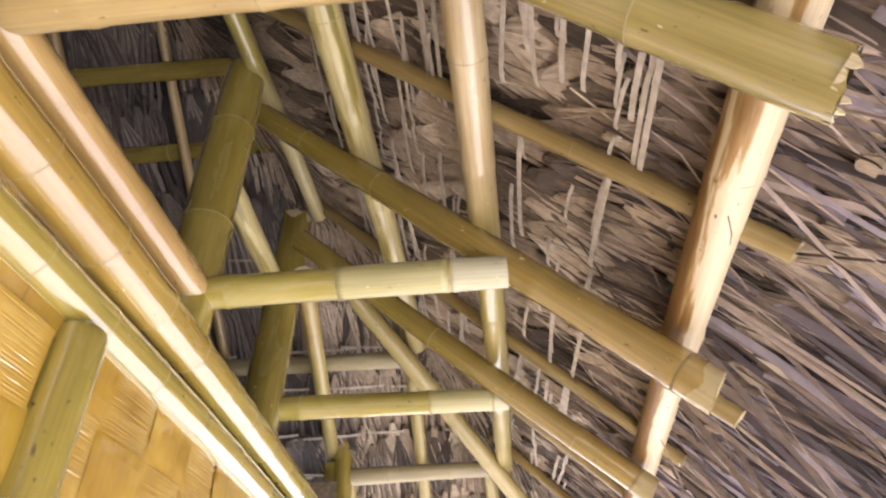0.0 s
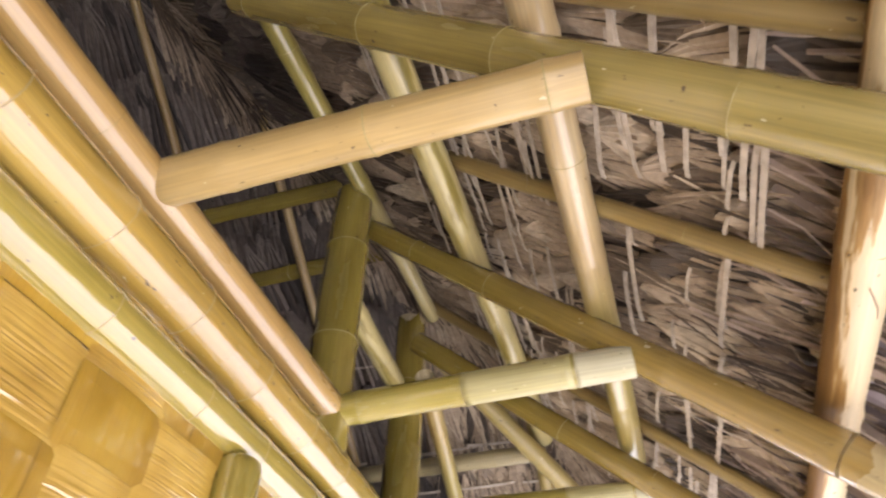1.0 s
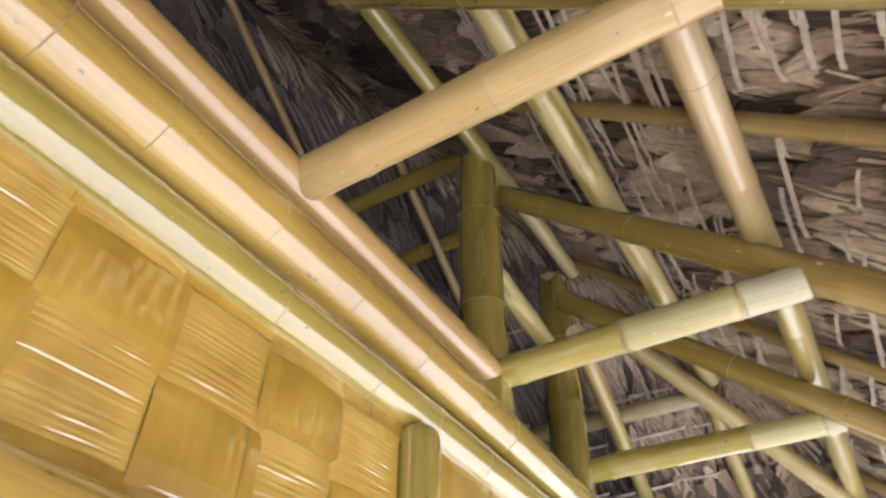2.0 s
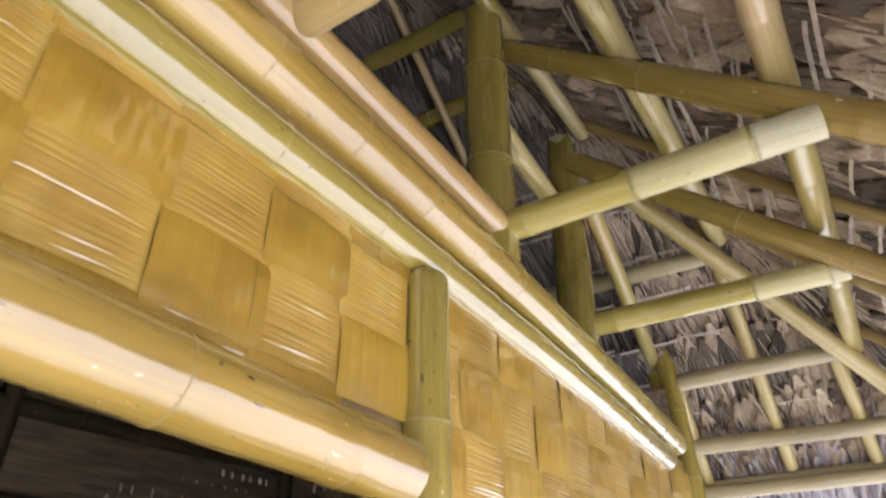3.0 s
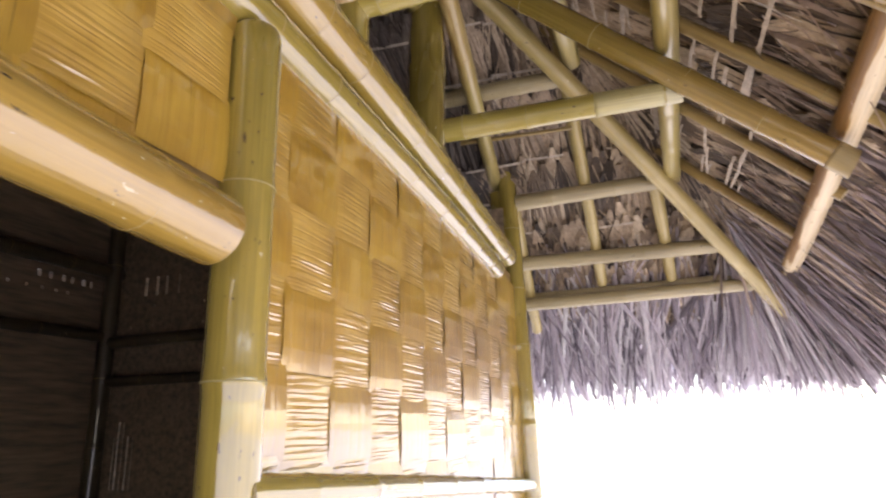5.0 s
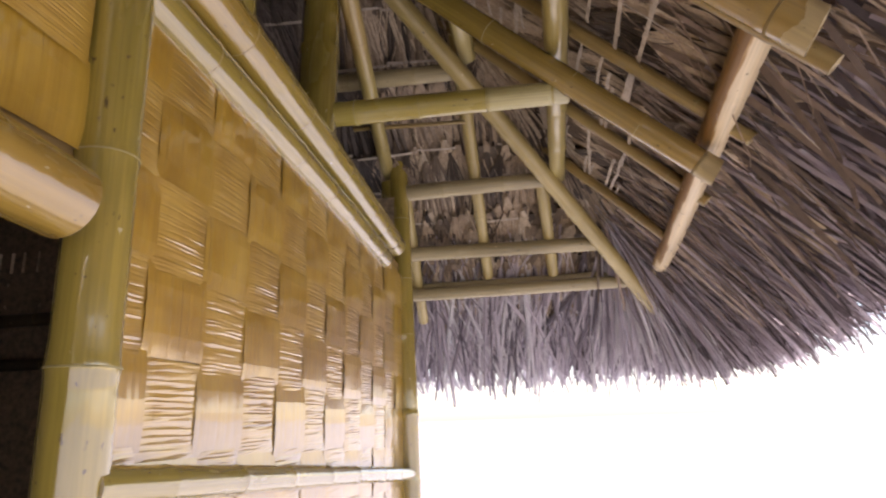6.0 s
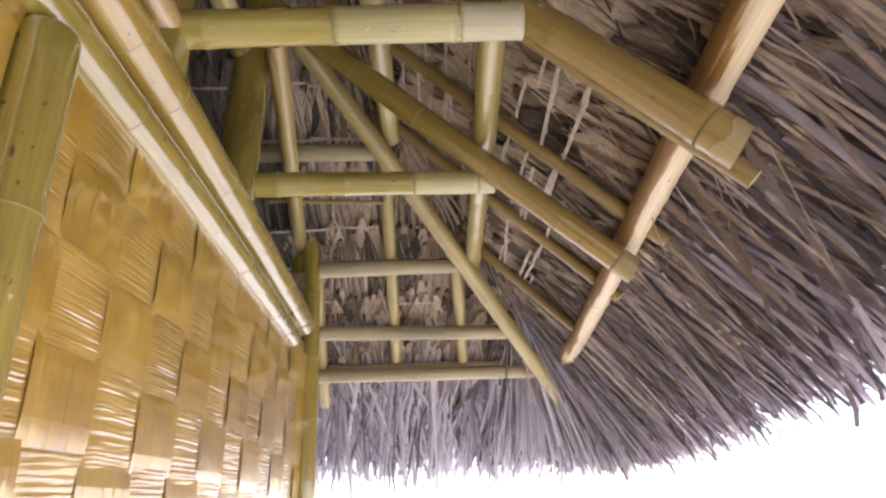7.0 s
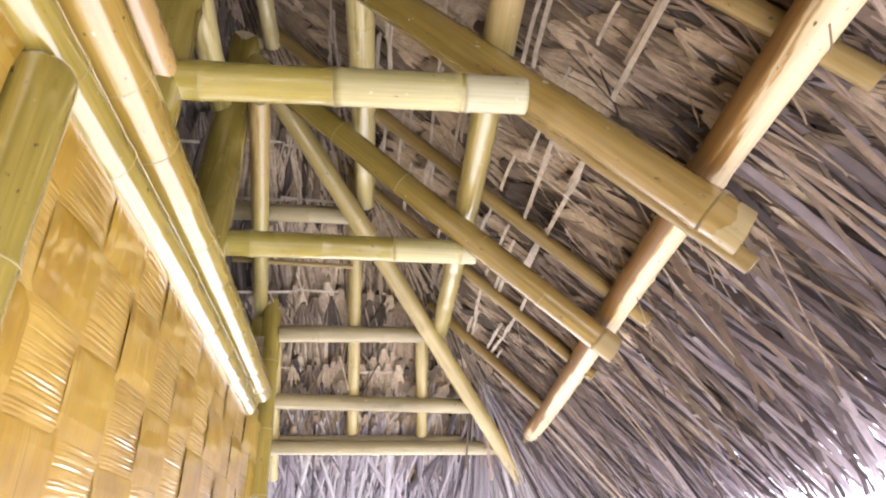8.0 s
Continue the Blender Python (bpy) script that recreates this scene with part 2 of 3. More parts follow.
def tube(bm, rings, sides):
    """Skin rings of (centre, radius), all facing local z."""
    loops = []
    for c, r, wob in rings:
        loops.append([bm.verts.new((c[0] + r * (1 + wob * math.sin(2 * a + c[2] * 9)) * math.cos(a),
                                    c[1] + r * (1 - wob * math.sin(3 * a + c[2] * 5)) * math.sin(a), c[2]))
                      for a in (2 * math.pi * k / sides for k in range(sides))])
    for lo, hi in zip(loops, loops[1:]):
        for k in range(sides):
            bm.faces.new((lo[k], lo[(k + 1) % sides], hi[(k + 1) % sides], hi[k]))
    return loops


rng = random.Random(7)


def bamboo(name, p0, p1, d0, d1, mat, label, category, group="", gap=0.27, bow=0.006, jag=0.0, first=None, sag=0.0, waxy=False, joints=None, dome=False, plumb=0.0, tip=0.0):
    """A tapered hollow culm from p0 to p1 with swollen nodes, a pale ring at each node, and cut ends."""
    p0, p1 = Vector(p0), Vector(p1)
    axis = p1 - p0
    length = axis.length
    root = new(name)
    root.matrix_world = Matrix.Translation(p0) @ axis.to_track_quat("Z", "X").to_matrix().to_4x4()
    tagged(root, label, category, group)
    ph, ph2 = rng.uniform(0, 6), rng.uniform(0, 6)
    rise = root.matrix_world.to_3x3().inverted() @ Vector((0, 0, sag))

    def centre(s):
        arch = 4 * (s / length) * (1 - s / length)
        return Vector((bow * math.sin(s * 2.1 + ph) - bow * math.sin(ph) + arch * rise.x, bow * math.sin(s * 1.7 + ph2) - bow * math.sin(ph2) + arch * rise.y, s))

    def radius(s):
        return 0.5 * (d0 + (d1 - d0) * s / length)

    nodes, s = [], (first if first is not None else rng.uniform(0.08, gap))
    while s < length - 0.03:
        nodes.append(s)
        s += gap * rng.uniform(0.82, 1.18)
    nodes = list(joints or nodes)
    marks = {0.0, length}
    for n in nodes:
        marks |= {max(0.0, n - 0.035), max(0.0, n - 0.012), n, min(length, n + 0.010), min(length, n + 0.03)}
    k = 0.0
    while k < length:
        marks.add(k)
        k += 0.09

    bulge = 0.03 if mat in (GOLD, AMBER) or group == "wall beams" else 0.055

    def swell(s):
        near = min((abs(s - n) for n in nodes), default=9)
        return 1 + bulge * math.exp(-((near / 0.012) ** 2)) + (0.06 if mat is PALE else 0.025) * noise.noise((s * (11 if mat is PALE else 5) + ph * 9, ph2, 0.3))

    rings = [(centre(s), radius(s) * swell(s), 0.035 if mat is PALE else 0.014) for s in sorted(marks)]
    if dome:
        c, r = centre(length), radius(length)
        rings = [q for q in rings if q[0].z < length - 0.034] + [(Vector((c.x, c.y, length - h)), r * q, 0.01) for h, q in ((0.032, 1.01), (0.02, 0.98), (0.010, 0.90), (0.003, 0.72), (0.0, 0.45))]
    turn = root.matrix_world.to_3x3()

    def slant(verts):
        """Lean the lower end towards a plumb cut."""
        for v in verts:
            side = turn @ Vector((v.co.x - centre(length).x, v.co.y - centre(length).y, 0.0))
            v.co.z -= plumb * side.x / max(0.3, axis.normalized().x)

    if plumb:
        rings = [q for q in rings if q[0].z < length - 0.07] + rings[-1:]
    bm = bmesh.new()
    loops = tube(bm, rings, 22)
    if plumb:
        slant(loops[-1])
    if jag:
        for v in loops[-1]:
            v.co.z += jag * rng.uniform(-1, 0.6)
    part("culm", mesh_of("culm", bm, mat), root)
    if tip:
        bm = bmesh.new()
        steps = [length - tip * (1 - k / 6) for k in range(7)]
        slant(tube(bm, [(centre(steps[0]), radius(steps[0]), 0.014)] + [(centre(s), radius(s) * (swell(s) + 0.012), 0.016) for s in steps], 22)[-1])
        part("pale_tip", mesh_of("pale_tip", bm, TIP), root, None, "paler frayed end beyond the purlin")
    if waxy:
        for s0, s1, skin, look_of in ((nodes[-1], length + 0.003, WAX, "whitish waxy bloom on the last joint"), (nodes[-2], nodes[-1] - 0.002, BLOOM, "pale waxy bloom on the joint before the end")):
            bm = bmesh.new()
            steps = [s0 + 0.002 + (s1 - s0 - 0.006) * k / 14 for k in range(15)]
            tube(bm, [(centre(steps[0]), radius(s0) * 1.0, 0.014)] + [(centre(s), radius(s) * (swell(s) + 0.014), 0.014) for s in steps] + [(centre(steps[-1]), radius(s1) * 1.0, 0.014)], 22)
            part("waxy_sleeve", mesh_of("waxy_sleeve", bm, skin), root, None, look_of)
    for n in nodes:
        bm = bmesh.new()
        c, r = centre(n), radius(n)
        prof = [(-0.0018, 0.98 + bulge), (-0.0009, 1.002 + bulge), (0.0009, 1.002 + bulge), (0.0018, 0.98 + bulge)]
        tube(bm, [((c.x, c.y, c.z + a), r * q, 0.012) for a, q in prof], 22)
        part("node_ring", mesh_of("node_ring", bm, SEAM if category in ("beam", "lintel", "rail") and group != "outriggers" else RING), root)
    for s, sign in ((0.0, -1), (length, 1)):
        bm = bmesh.new()
        c, r = centre(s), radius(s) * (0.45 if dome and s else 1.0)
        cc = lambda dz: (c.x, c.y, s + sign * dz)
        loops = tube(bm, [(cc(0.0005), r * 1.0, 0.012), (cc(0.001), r * 0.80, 0.012), (cc(-0.03), r * 0.78, 0.012), (cc(-0.032), r * 0.02, 0.0)], 22)
        if plumb and s:
            slant(bm.verts)
        part("cut_end", mesh_of("cut_end", bm, CUT), root, None, "pale fibrous sawn end")
    return root


# ---- ground and floor ----
ground = new("ground", box_mesh("ground", (-400, -400, -0.42), (400, 400, -0.22), EARTH))
tagged(ground, "pale dry earth yard round the hut", "ground", kind="structure")
floor = new("floor", box_mesh("floor", (-0.02, -6.2, -0.22), (0.92, 3.3, 0.0), CONCRETE))
tagged(floor, "worn grey cement floor of the veranda", "floor", kind="structure")

room_floor = new("floor_room", box_mesh("floor_room", (-2.75, -6.2, -0.22), (-0.02, 3.3, 0.004), CONCRETE))
tagged(room_floor, "worn grey cement floor inside the hut", "floor", kind="structure")

# ---- wall frame ----
HUT_W = -2.45
POST = "thick olive-green bamboo post standing on the wall beams"
bamboo("roof_post", (0.0, 1.165, 2.30), (0.0, 1.165, 3.30), 0.135, 0.125, OLIVE, POST, "post", "roof posts", 0.34, 0.003, 0, 0.38)
bamboo("roof_post", (-0.045, 1.86, 2.28), (-0.045, 1.95, 3.34), 0.135, 0.125, OLIVE, "thick olive-green bamboo post with a ragged split top", "post", "roof posts", 0.34, 0.003, 0.05)
bamboo("corner_post", (-0.03, 3.0, 0.0), (-0.06, 3.02, 2.64), 0.115, 0.11, OLIVE, "olive-green bamboo corner post with pale node rings", "post", "", 0.33, 0.003)
bamboo("corner_stake", (0.045, 2.97, 0.0), (-0.016, 2.99, 2.77), 0.10, 0.092, GREEN, "green bamboo stake against the corner post", "post", "", 0.31, 0.004)
bamboo("door_post", (0.006, 0.832, 0.0), (0.006, 0.832, 2.185), 0.10, 0.094, GREEN, "green-gold varnished bamboo door post with closed top", "door post", "door posts", 0.31, 0.001, joints=(0.30, 0.62, 0.93, 1.24, 1.56, 1.876), dome=True)
bamboo("door_post", (0.006, -0.64, 0.0), (0.006, -0.64, 2.185), 0.10, 0.094, GREEN, "green-gold varnished bamboo door post with closed top", "door post", "door posts", 0.31, 0.001, dome=True)
bamboo("door_lintel", (0.022, -0.60, 1.848), (0.020, 0.738, 1.774), 0.112, 0.110, GOLD, "thick glossy golden bamboo lintel over the doorway", "lintel", "", 0.36, 0.003)
bamboo("wall_beam", (-0.004, -2.0, 2.206), (-0.004, 2.60, 2.155), 0.106, 0.088, GREEN, "glossy green-gold bamboo beam along the wall top", "beam", "wall beams", 0.23, 0.003, 0, None, 0.052)
bamboo("wall_beam", (0.014, -2.0, 2.256), (0.014, 2.76, 2.242), 0.136, 0.10, GOLD, "glossy golden bamboo beam along the wall top", "beam", "wall beams", 0.20, 0.003, 0, None, 0.09)
bamboo("wall_beam", (0.022, -2.0, 2.525), (0.024, 1.16, 2.464), 0.100, 0.088, AMBER, "orange-gold bamboo beam ending at a post", "beam", "wall beams", 0.32, 0.004)
bamboo("wall_rail", (0.03, 0.83, 1.40), (0.03, 2.92, 1.25), 0.06, 0.055, GREEN, "golden bamboo rail across the woven wall", "rail", "", 0.30, 0.003)

ROOM = "bamboo pole framing the room, coloured dark for its shade"
# Bamboo skin darkened to hold the shade of the unlit room.
DARK = bamboo_material("shade_darkened_bamboo", (0.03, 0.022, 0.010), (0.06, 0.045, 0.02), (0.10, 0.075, 0.035), 0.35, 0.4)
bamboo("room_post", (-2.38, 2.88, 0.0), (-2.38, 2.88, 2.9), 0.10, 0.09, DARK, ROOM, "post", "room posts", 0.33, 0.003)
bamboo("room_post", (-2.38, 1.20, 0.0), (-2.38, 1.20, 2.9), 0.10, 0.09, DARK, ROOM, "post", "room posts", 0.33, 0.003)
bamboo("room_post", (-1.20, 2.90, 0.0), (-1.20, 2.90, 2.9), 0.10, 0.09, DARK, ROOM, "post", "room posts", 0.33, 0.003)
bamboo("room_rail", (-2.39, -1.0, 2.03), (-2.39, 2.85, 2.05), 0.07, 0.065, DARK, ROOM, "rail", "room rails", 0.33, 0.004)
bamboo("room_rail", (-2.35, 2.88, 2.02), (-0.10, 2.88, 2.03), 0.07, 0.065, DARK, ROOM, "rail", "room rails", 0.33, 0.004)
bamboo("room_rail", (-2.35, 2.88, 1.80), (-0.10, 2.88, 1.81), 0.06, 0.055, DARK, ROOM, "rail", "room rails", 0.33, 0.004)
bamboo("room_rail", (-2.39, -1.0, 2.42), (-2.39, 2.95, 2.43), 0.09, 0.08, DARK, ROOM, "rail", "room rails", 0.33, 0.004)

# ---- outriggers, rafters and purlins ----
OUT = "green-gold bamboo outrigger tying post to rafter"
bamboo("outrigger", (0.012, 0.388, 2.482), (0.768, 0.362, 2.452), 0.085, 0.078, BLUSH, "pale orange-gold bamboo outrigger tying post to rafter", "beam", "outriggers", 0.33, 0.002, 0, None, 0, False, (0.16, 0.42, 0.70))
bamboo("outrigger", (0.0, 1.167, 2.465), (0.782, 1.152, 2.464), 0.082, 0.078, LIME, OUT, "beam", "outriggers", 0.27, 0.002, 0, None, 0, True, (0.105, 0.374, 0.647))
bamboo("outrigger", (0.0, 1.90, 2.472), (0.78, 1.884, 2.461), 0.084, 0.070, LIME, OUT, "beam", "outriggers", 0.215, 0.002, 0, None, 0, True, (0.09, 0.305, 0.52, 0.733))
RAF = "olive-green bamboo rafter running down to the eave"
torn = bamboo("rafter", (0.02, 0.384, 3.20), (1.134, 0.378, 2.164), 0.086, 0.091, CANE, "thick olive-green bamboo rafter with a splintered end", "rafter", "rafters", 0.40, 0.004, 0.007, plumb=0.2)


def torn_fibres(rafter, length, radius):
    """Pale shards of skin left where the cane was snapped off."""
    r = random.Random(12)
    for k in range(9):
        a = math.radians(120 + 22 * k)
        out, along = Vector((math.cos(a), math.sin(a), 0)), Vector((-math.sin(a), math.cos(a), 0))
        w, tip, top = r.uniform(0.006, 0.011), r.uniform(0.006, 0.022), length - 0.012
        bm = bmesh.new()
        for q in (0.94, 1.01):
            for du, dz in ((-1, 0.0), (1, 0.0), (0.7, tip * 0.7), (0.0, tip), (-0.8, tip * 0.5)):
                p = out * (radius * q) + along * (du * w)
                bm.verts.new((p.x, p.y, top + 0.006 + dz))
        bm.verts.ensure_lookup_table()
        v = list(bm.verts)
        bm.faces.new(v[4::-1])
        bm.faces.new(v[5:])
        for i in range(5):
            bm.faces.new((v[i], v[(i + 1) % 5], v[5 + (i + 1) % 5], v[5 + i]))
        part("torn_fibre", mesh_of("torn_fibre", bm, CUT, False), rafter, None, "pale torn shard of cane")


torn_fibres(torn, (Vector((1.134, 0.378, 2.164)) - Vector((0.02, 0.384, 3.20))).length, 0.0455)
bamboo("rafter", (0.02, 1.30, 3.262), (1.155, 1.09, 2.104), 0.078, 0.088, RIPE, RAF, "rafter", "rafters", 0.30, 0.004, 0.004, plumb=0.2, tip=0.075)
bamboo("rafter", (0.02, 1.835, 3.14), (1.176, 1.837, 2.136), 0.085, 0.078, RIPE, RAF, "rafter", "rafters", 0.30, 0.004, plumb=0.2, tip=0.06)
bamboo("rafter", (0.0, -0.9, 3.24), (1.19, -0.9, 2.17), 0.09, 0.09, OLIVE, RAF, "rafter", "rafters", 0.33, 0.004)
bamboo("hip_rafter", (0.05, 2.0, 3.19), (1.258, 3.548, 2.01), 0.08, 0.075, HIP_SKIN, "pale yellow-tan bamboo hip rafter reaching the roof corner", "rafter", "", 0.29, 0.004)
PUR = "pale peeled bamboo purlin lying across the rafters"
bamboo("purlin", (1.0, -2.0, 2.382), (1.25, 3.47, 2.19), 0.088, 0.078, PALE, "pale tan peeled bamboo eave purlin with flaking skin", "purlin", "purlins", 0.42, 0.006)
bamboo("purlin", (0.66, -2.0, 2.744), (0.778, 2.93, 2.573), 0.087, 0.072, WEATHERED, PUR, "purlin", "purlins", 0.33, 0.006)
bamboo("purlin", (0.37, -2.0, 2.94), (0.411, 2.46, 2.983), 0.092, 0.08, MOSSY, "glossy green-gold bamboo purlin lying across the rafters", "purlin", "purlins", 0.33, 0.006)
bamboo("purlin", (0.066, -2.0, 3.08), (0.049, 1.95, 3.34), 0.074, 0.06, SLIM, "slim green-gold bamboo purlin with pale flaking skin", "purlin", "purlins", 0.30, 0.006)
bamboo("wall_plate", (-0.01, 1.20, 2.897), (-0.084, 2.008, 3.002), 0.08, 0.072, MOSSY, "golden bamboo plate pole behind the posts", "beam", "", 0.33, 0.004)
bamboo("wall_plate", (0.074, 1.765, 2.93), (-0.074, 3.06, 2.688), 0.07, 0.062, RUST, "orange-brown to straw bamboo plate pole reaching the corner post", "beam", "", 0.33, 0.004)
HIPB = "grey-gold bamboo purlin across the hip end"
bamboo("hip_purlin", (0.03, 2.99, 2.573), (0.70, 2.988, 2.578), 0.08, 0.074, DULL, HIPB, "purlin", "hip purlins", 0.36, 0.006)
bamboo("hip_purlin", (-2.8, 3.309, 2.33), (0.97, 3.306, 2.336), 0.078, 0.074, DULL, HIPB, "purlin", "hip purlins", 0.36, 0.006)
bamboo("hip_purlin", (-3.1, 3.507, 2.150), (1.13, 3.509, 2.154), 0.074, 0.07, DULL, HIPB, "purlin", "hip purlins", 0.36, 0.005)
bamboo("hip_purlin", (-3.1, 3.545, 2.190), (1.16, 3.55, 2.20), 0.06, 0.055, DULL, HIPB, "purlin", "hip purlins", 0.36, 0.005)
bamboo("hip_purlin", (-2.3, 2.487, 2.97), (0.40, 2.491, 2.932), 0.08, 0.075, DULL, HIPB, "purlin", "hip purlins", 0.36, 0.006)
bamboo("hip_purlin", (-1.9, 1.78, 3.62), (0.05, 1.78, 3.62), 0.08, 0.075, OLIVE, HIPB, "purlin", "hip purlins", 0.36, 0.006)
bamboo("hip_purlin", (-1.8, 1.45, 3.765), (0.0, 1.46, 3.75), 0.08, 0.075, OLIVE, HIPB, "purlin", "hip purlins", 0.36, 0.006)
BAT = "thin split-bamboo batten carrying the palm thatch"
for a, b in (((0.0, 0.957, 3.46), (1.232, 0.791, 2.209)), ((0.0, 1.94, 3.445), (1.25, 1.749, 2.188)), ((0.15, 2.447, 3.30), (1.25, 2.262, 2.186)),
             ((0.70, 2.92, 2.74), (1.24, 2.83, 2.19)), ((0.0, 0.0, 3.47), (1.24, -0.1, 2.20)), ((0.1, 0.36, 3.36), (1.24, 0.32, 2.20)), ((0.068, 1.38, 3.30), (1.218, 1.172, 2.088))):
    bamboo("thatch_batten", a, b, 0.048, 0.044, TAN, BAT, "batten", "thatch battens", 0.30, 0.004)
for x0, y0, x1, y1 in ((0.366, 2.42, 0.372, 3.50), (0.69, 3.0, 0.724, 3.50), (0.0, 3.05, -0.045, 3.74), (-0.515, 0.3, -0.49, 3.6), (-0.965, 0.3, -0.985, 3.6), (-1.5, 0.4, -1.5, 3.6)):
    zz = lambda y: 3.01 - 0.78 * (y - 2.5)
    bamboo("thatch_batten", (x0, y0, zz(y0)), (x1, y1, zz(y1)), *((0.064, 0.058, HIP_SKIN) if x0 >= 0 else (0.044, 0.04, STRAWY)), BAT, "batten", "thatch battens", 0.30, 0.003)

bamboo("thatch_batten", (-0.16, 2.688, 2.80), (0.36, 2.70, 2.79), 0.022, 0.02, TAN, BAT, "batten", "thatch battens", 0.30, 0.002)

# ---- thatched roof ----
RIDGE_X, RIDGE_Z = HUT_W / 2, 3.52 - 1.02 * HUT_W / 2
MAIN_O, MAIN_D = Vector((0, 0, 3.52)), Vector((1, 0, -1.02)).normalized()
HIP_O, HIP_D = Vector((0, 0, 5.02)), Vector((0, 1, -0.78)).normalized()
HIP_TOP = (5.02 - RIDGE_Z) / 0.78


def roof_body():
    """Packed thatch over the whole hipped roof, as one thick hollow shell."""
    def shell(lift, ex, ey):
        zx, zy = 3.52 - 1.02 * ex + lift, 5.02 - 0.78 * ey + lift
        z = (zx + zy) / 2
        w, s = HUT_W - ex, -3.0 - ey
        return [(ex, ey, z), (w, ey, z), (w, s, z), (ex, s, z), (RIDGE_X, HIP_TOP, RIDGE_Z + lift), (RIDGE_X, -3.0 - HIP_TOP, RIDGE_Z + lift)]
    faces = [(0, 3, 5, 4), (1, 4, 5, 2), (0, 4, 1), (3, 2, 5)]
    lo, hi = shell(0.10, 1.36, 3.86), shell(0.30, 1.42, 3.92)
    bm = bmesh.new()
    vs = [bm.verts.new(p) for p in lo + hi]
    for f in faces:
        bm.faces.new([vs[i] for i in f])
        bm.faces.new([vs[i + 6] for i in reversed(f)])
    for a, b in ((0, 1), (1, 2), (2, 3), (3, 0)):
        bm.faces.new((vs[a], vs[b], vs[b + 6], vs[a + 6]))
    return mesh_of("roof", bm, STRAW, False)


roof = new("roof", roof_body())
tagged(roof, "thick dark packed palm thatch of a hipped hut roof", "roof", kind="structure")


def sheet(name, mat, verts, faces, label):
    me = bpy.data.meshes.new(name)
    me.from_pydata(verts, [], faces)
    me.materials.append(mat)
    ob = new(name, me)
    ob.parent = roof
    return tagged(ob, label, kind="stuff")


def add_blade(verts, faces, base, d, a, n, length, width, lift, curl):
    """One long folded strand."""
    k = len(verts)
    fold = width * rng.uniform(0.15, 0.5)
    for t, w, h in ((0.0, 0.7, 0.0), (0.3, 1.0, lift * 0.35), (0.65, 0.75, lift * 0.75 + curl), (0.95, 0.62, lift * 0.95 + curl * 2.0), (1.0, 0.5, lift + curl * 2.4)):
        c = base + d * (t * length) + n * h
        verts += [tuple(c - a * (w * width / 2)), tuple(c - n * (fold * w)), tuple(c + a * (w * width / 2))]
    for r in range(4):
        i = k + 3 * r
        faces += [(i, i + 1, i + 4, i + 3), (i + 1, i + 2, i + 5, i + 4)]


def add_fan(verts, faces, base, d, a, n, length, width, lift, curl, hook, pleats):
    """A palm leaf folded over its batten: narrow fingers, each with its own fold, gathered in a hooked butt."""
    rows = ((-0.050, 0.16, 0.004), (-0.035, 0.20, -hook), (0.03, 0.34, -hook * 0.9), (0.16, 0.66, lift * 0.1), (0.45, 0.95, lift * 0.5 + curl * 0.5), (0.92, 1.08, lift * 0.95 + curl))
    each = 1.0 / pleats
    for f in range(pleats):
        q = (f + 0.5) * each - 0.5
        reach, droop, fold = rng.uniform(0.85, 1.1), rng.gauss(0, 0.004), rng.uniform(0.10, 0.34)
        splay = rng.gauss(0, 0.02) + 0.16 * q
        k = len(verts)
        if f:
            faces.append((k, k + 2, k - 16))
        for r, (t, w, h) in enumerate(rows):
            round_in = 0.010 * (2 * q) ** 2 if r < 3 else 0.0
            fw = each * w * width * (1.15 if r < 5 else 0.7)
            c = base + d * (t * length * (reach if r > 2 else 1) + round_in) + a * (q * w * width + splay * t * length) + n * (h + droop * t + (0.010 * (2 * q) ** 2 if r < 3 else 0))
            verts.extend((tuple(c - a * (fw / 2)), tuple(c - n * (fold * fw)), tuple(c + a * (fw / 2))))
        for r in range(len(rows) - 1):
            i = k + 3 * r
            faces.extend(((i, i + 1, i + 4, i + 3), (i + 1, i + 2, i + 5, i + 4)))


def course(verts, faces, o, d, a, n, s, u0, u1, step, seed, widths, lengths, hooks=(0.0, 0.022), fingers=(7, 12), sway=0.10):
    u = u0
    while u < u1:
        clump = noise.noise((u * 7, s * 21, seed))
        turn = Matrix.Rotation(rng.gauss(0.0, sway) + 3 * sway * clump, 3, n)
        base = o + d * (s + rng.gauss(0, 0.028) + 0.03 * clump) + a * u + n * rng.uniform(-0.006, 0.006)
        add_fan(verts, faces, base, turn @ d, turn @ a, n, rng.uniform(*lengths), rng.uniform(*widths), rng.uniform(0.02, 0.07), rng.gauss(0, 0.012), rng.uniform(*hooks), rng.randrange(*fingers))
        u += rng.uniform(0.6, 1.4) * step


def loose(verts, faces, o, d, a, n, s0, s1, u0, u1, count):
    for _ in range(count):
        turn = Matrix.Rotation(rng.gauss(0, 0.28), 3, n)
        base = o + d * rng.uniform(s0, s1) + a * rng.uniform(u0, u1) - n * rng.uniform(0.0, 0.03)
        add_blade(verts, faces, base, turn @ d, turn @ a, n, rng.uniform(0.08, 0.28), rng.uniform(0.003, 0.010), rng.uniform(-0.015, 0.03), rng.gauss(0, 0.012))


N_MAIN, N_HIP = Vector((1.02, 0, 1)).normalized(), Vector((0, 0.78, 1)).normalized()
K_MAIN, K_HIP = math.hypot(1, 1.02), math.hypot(1, 0.78)
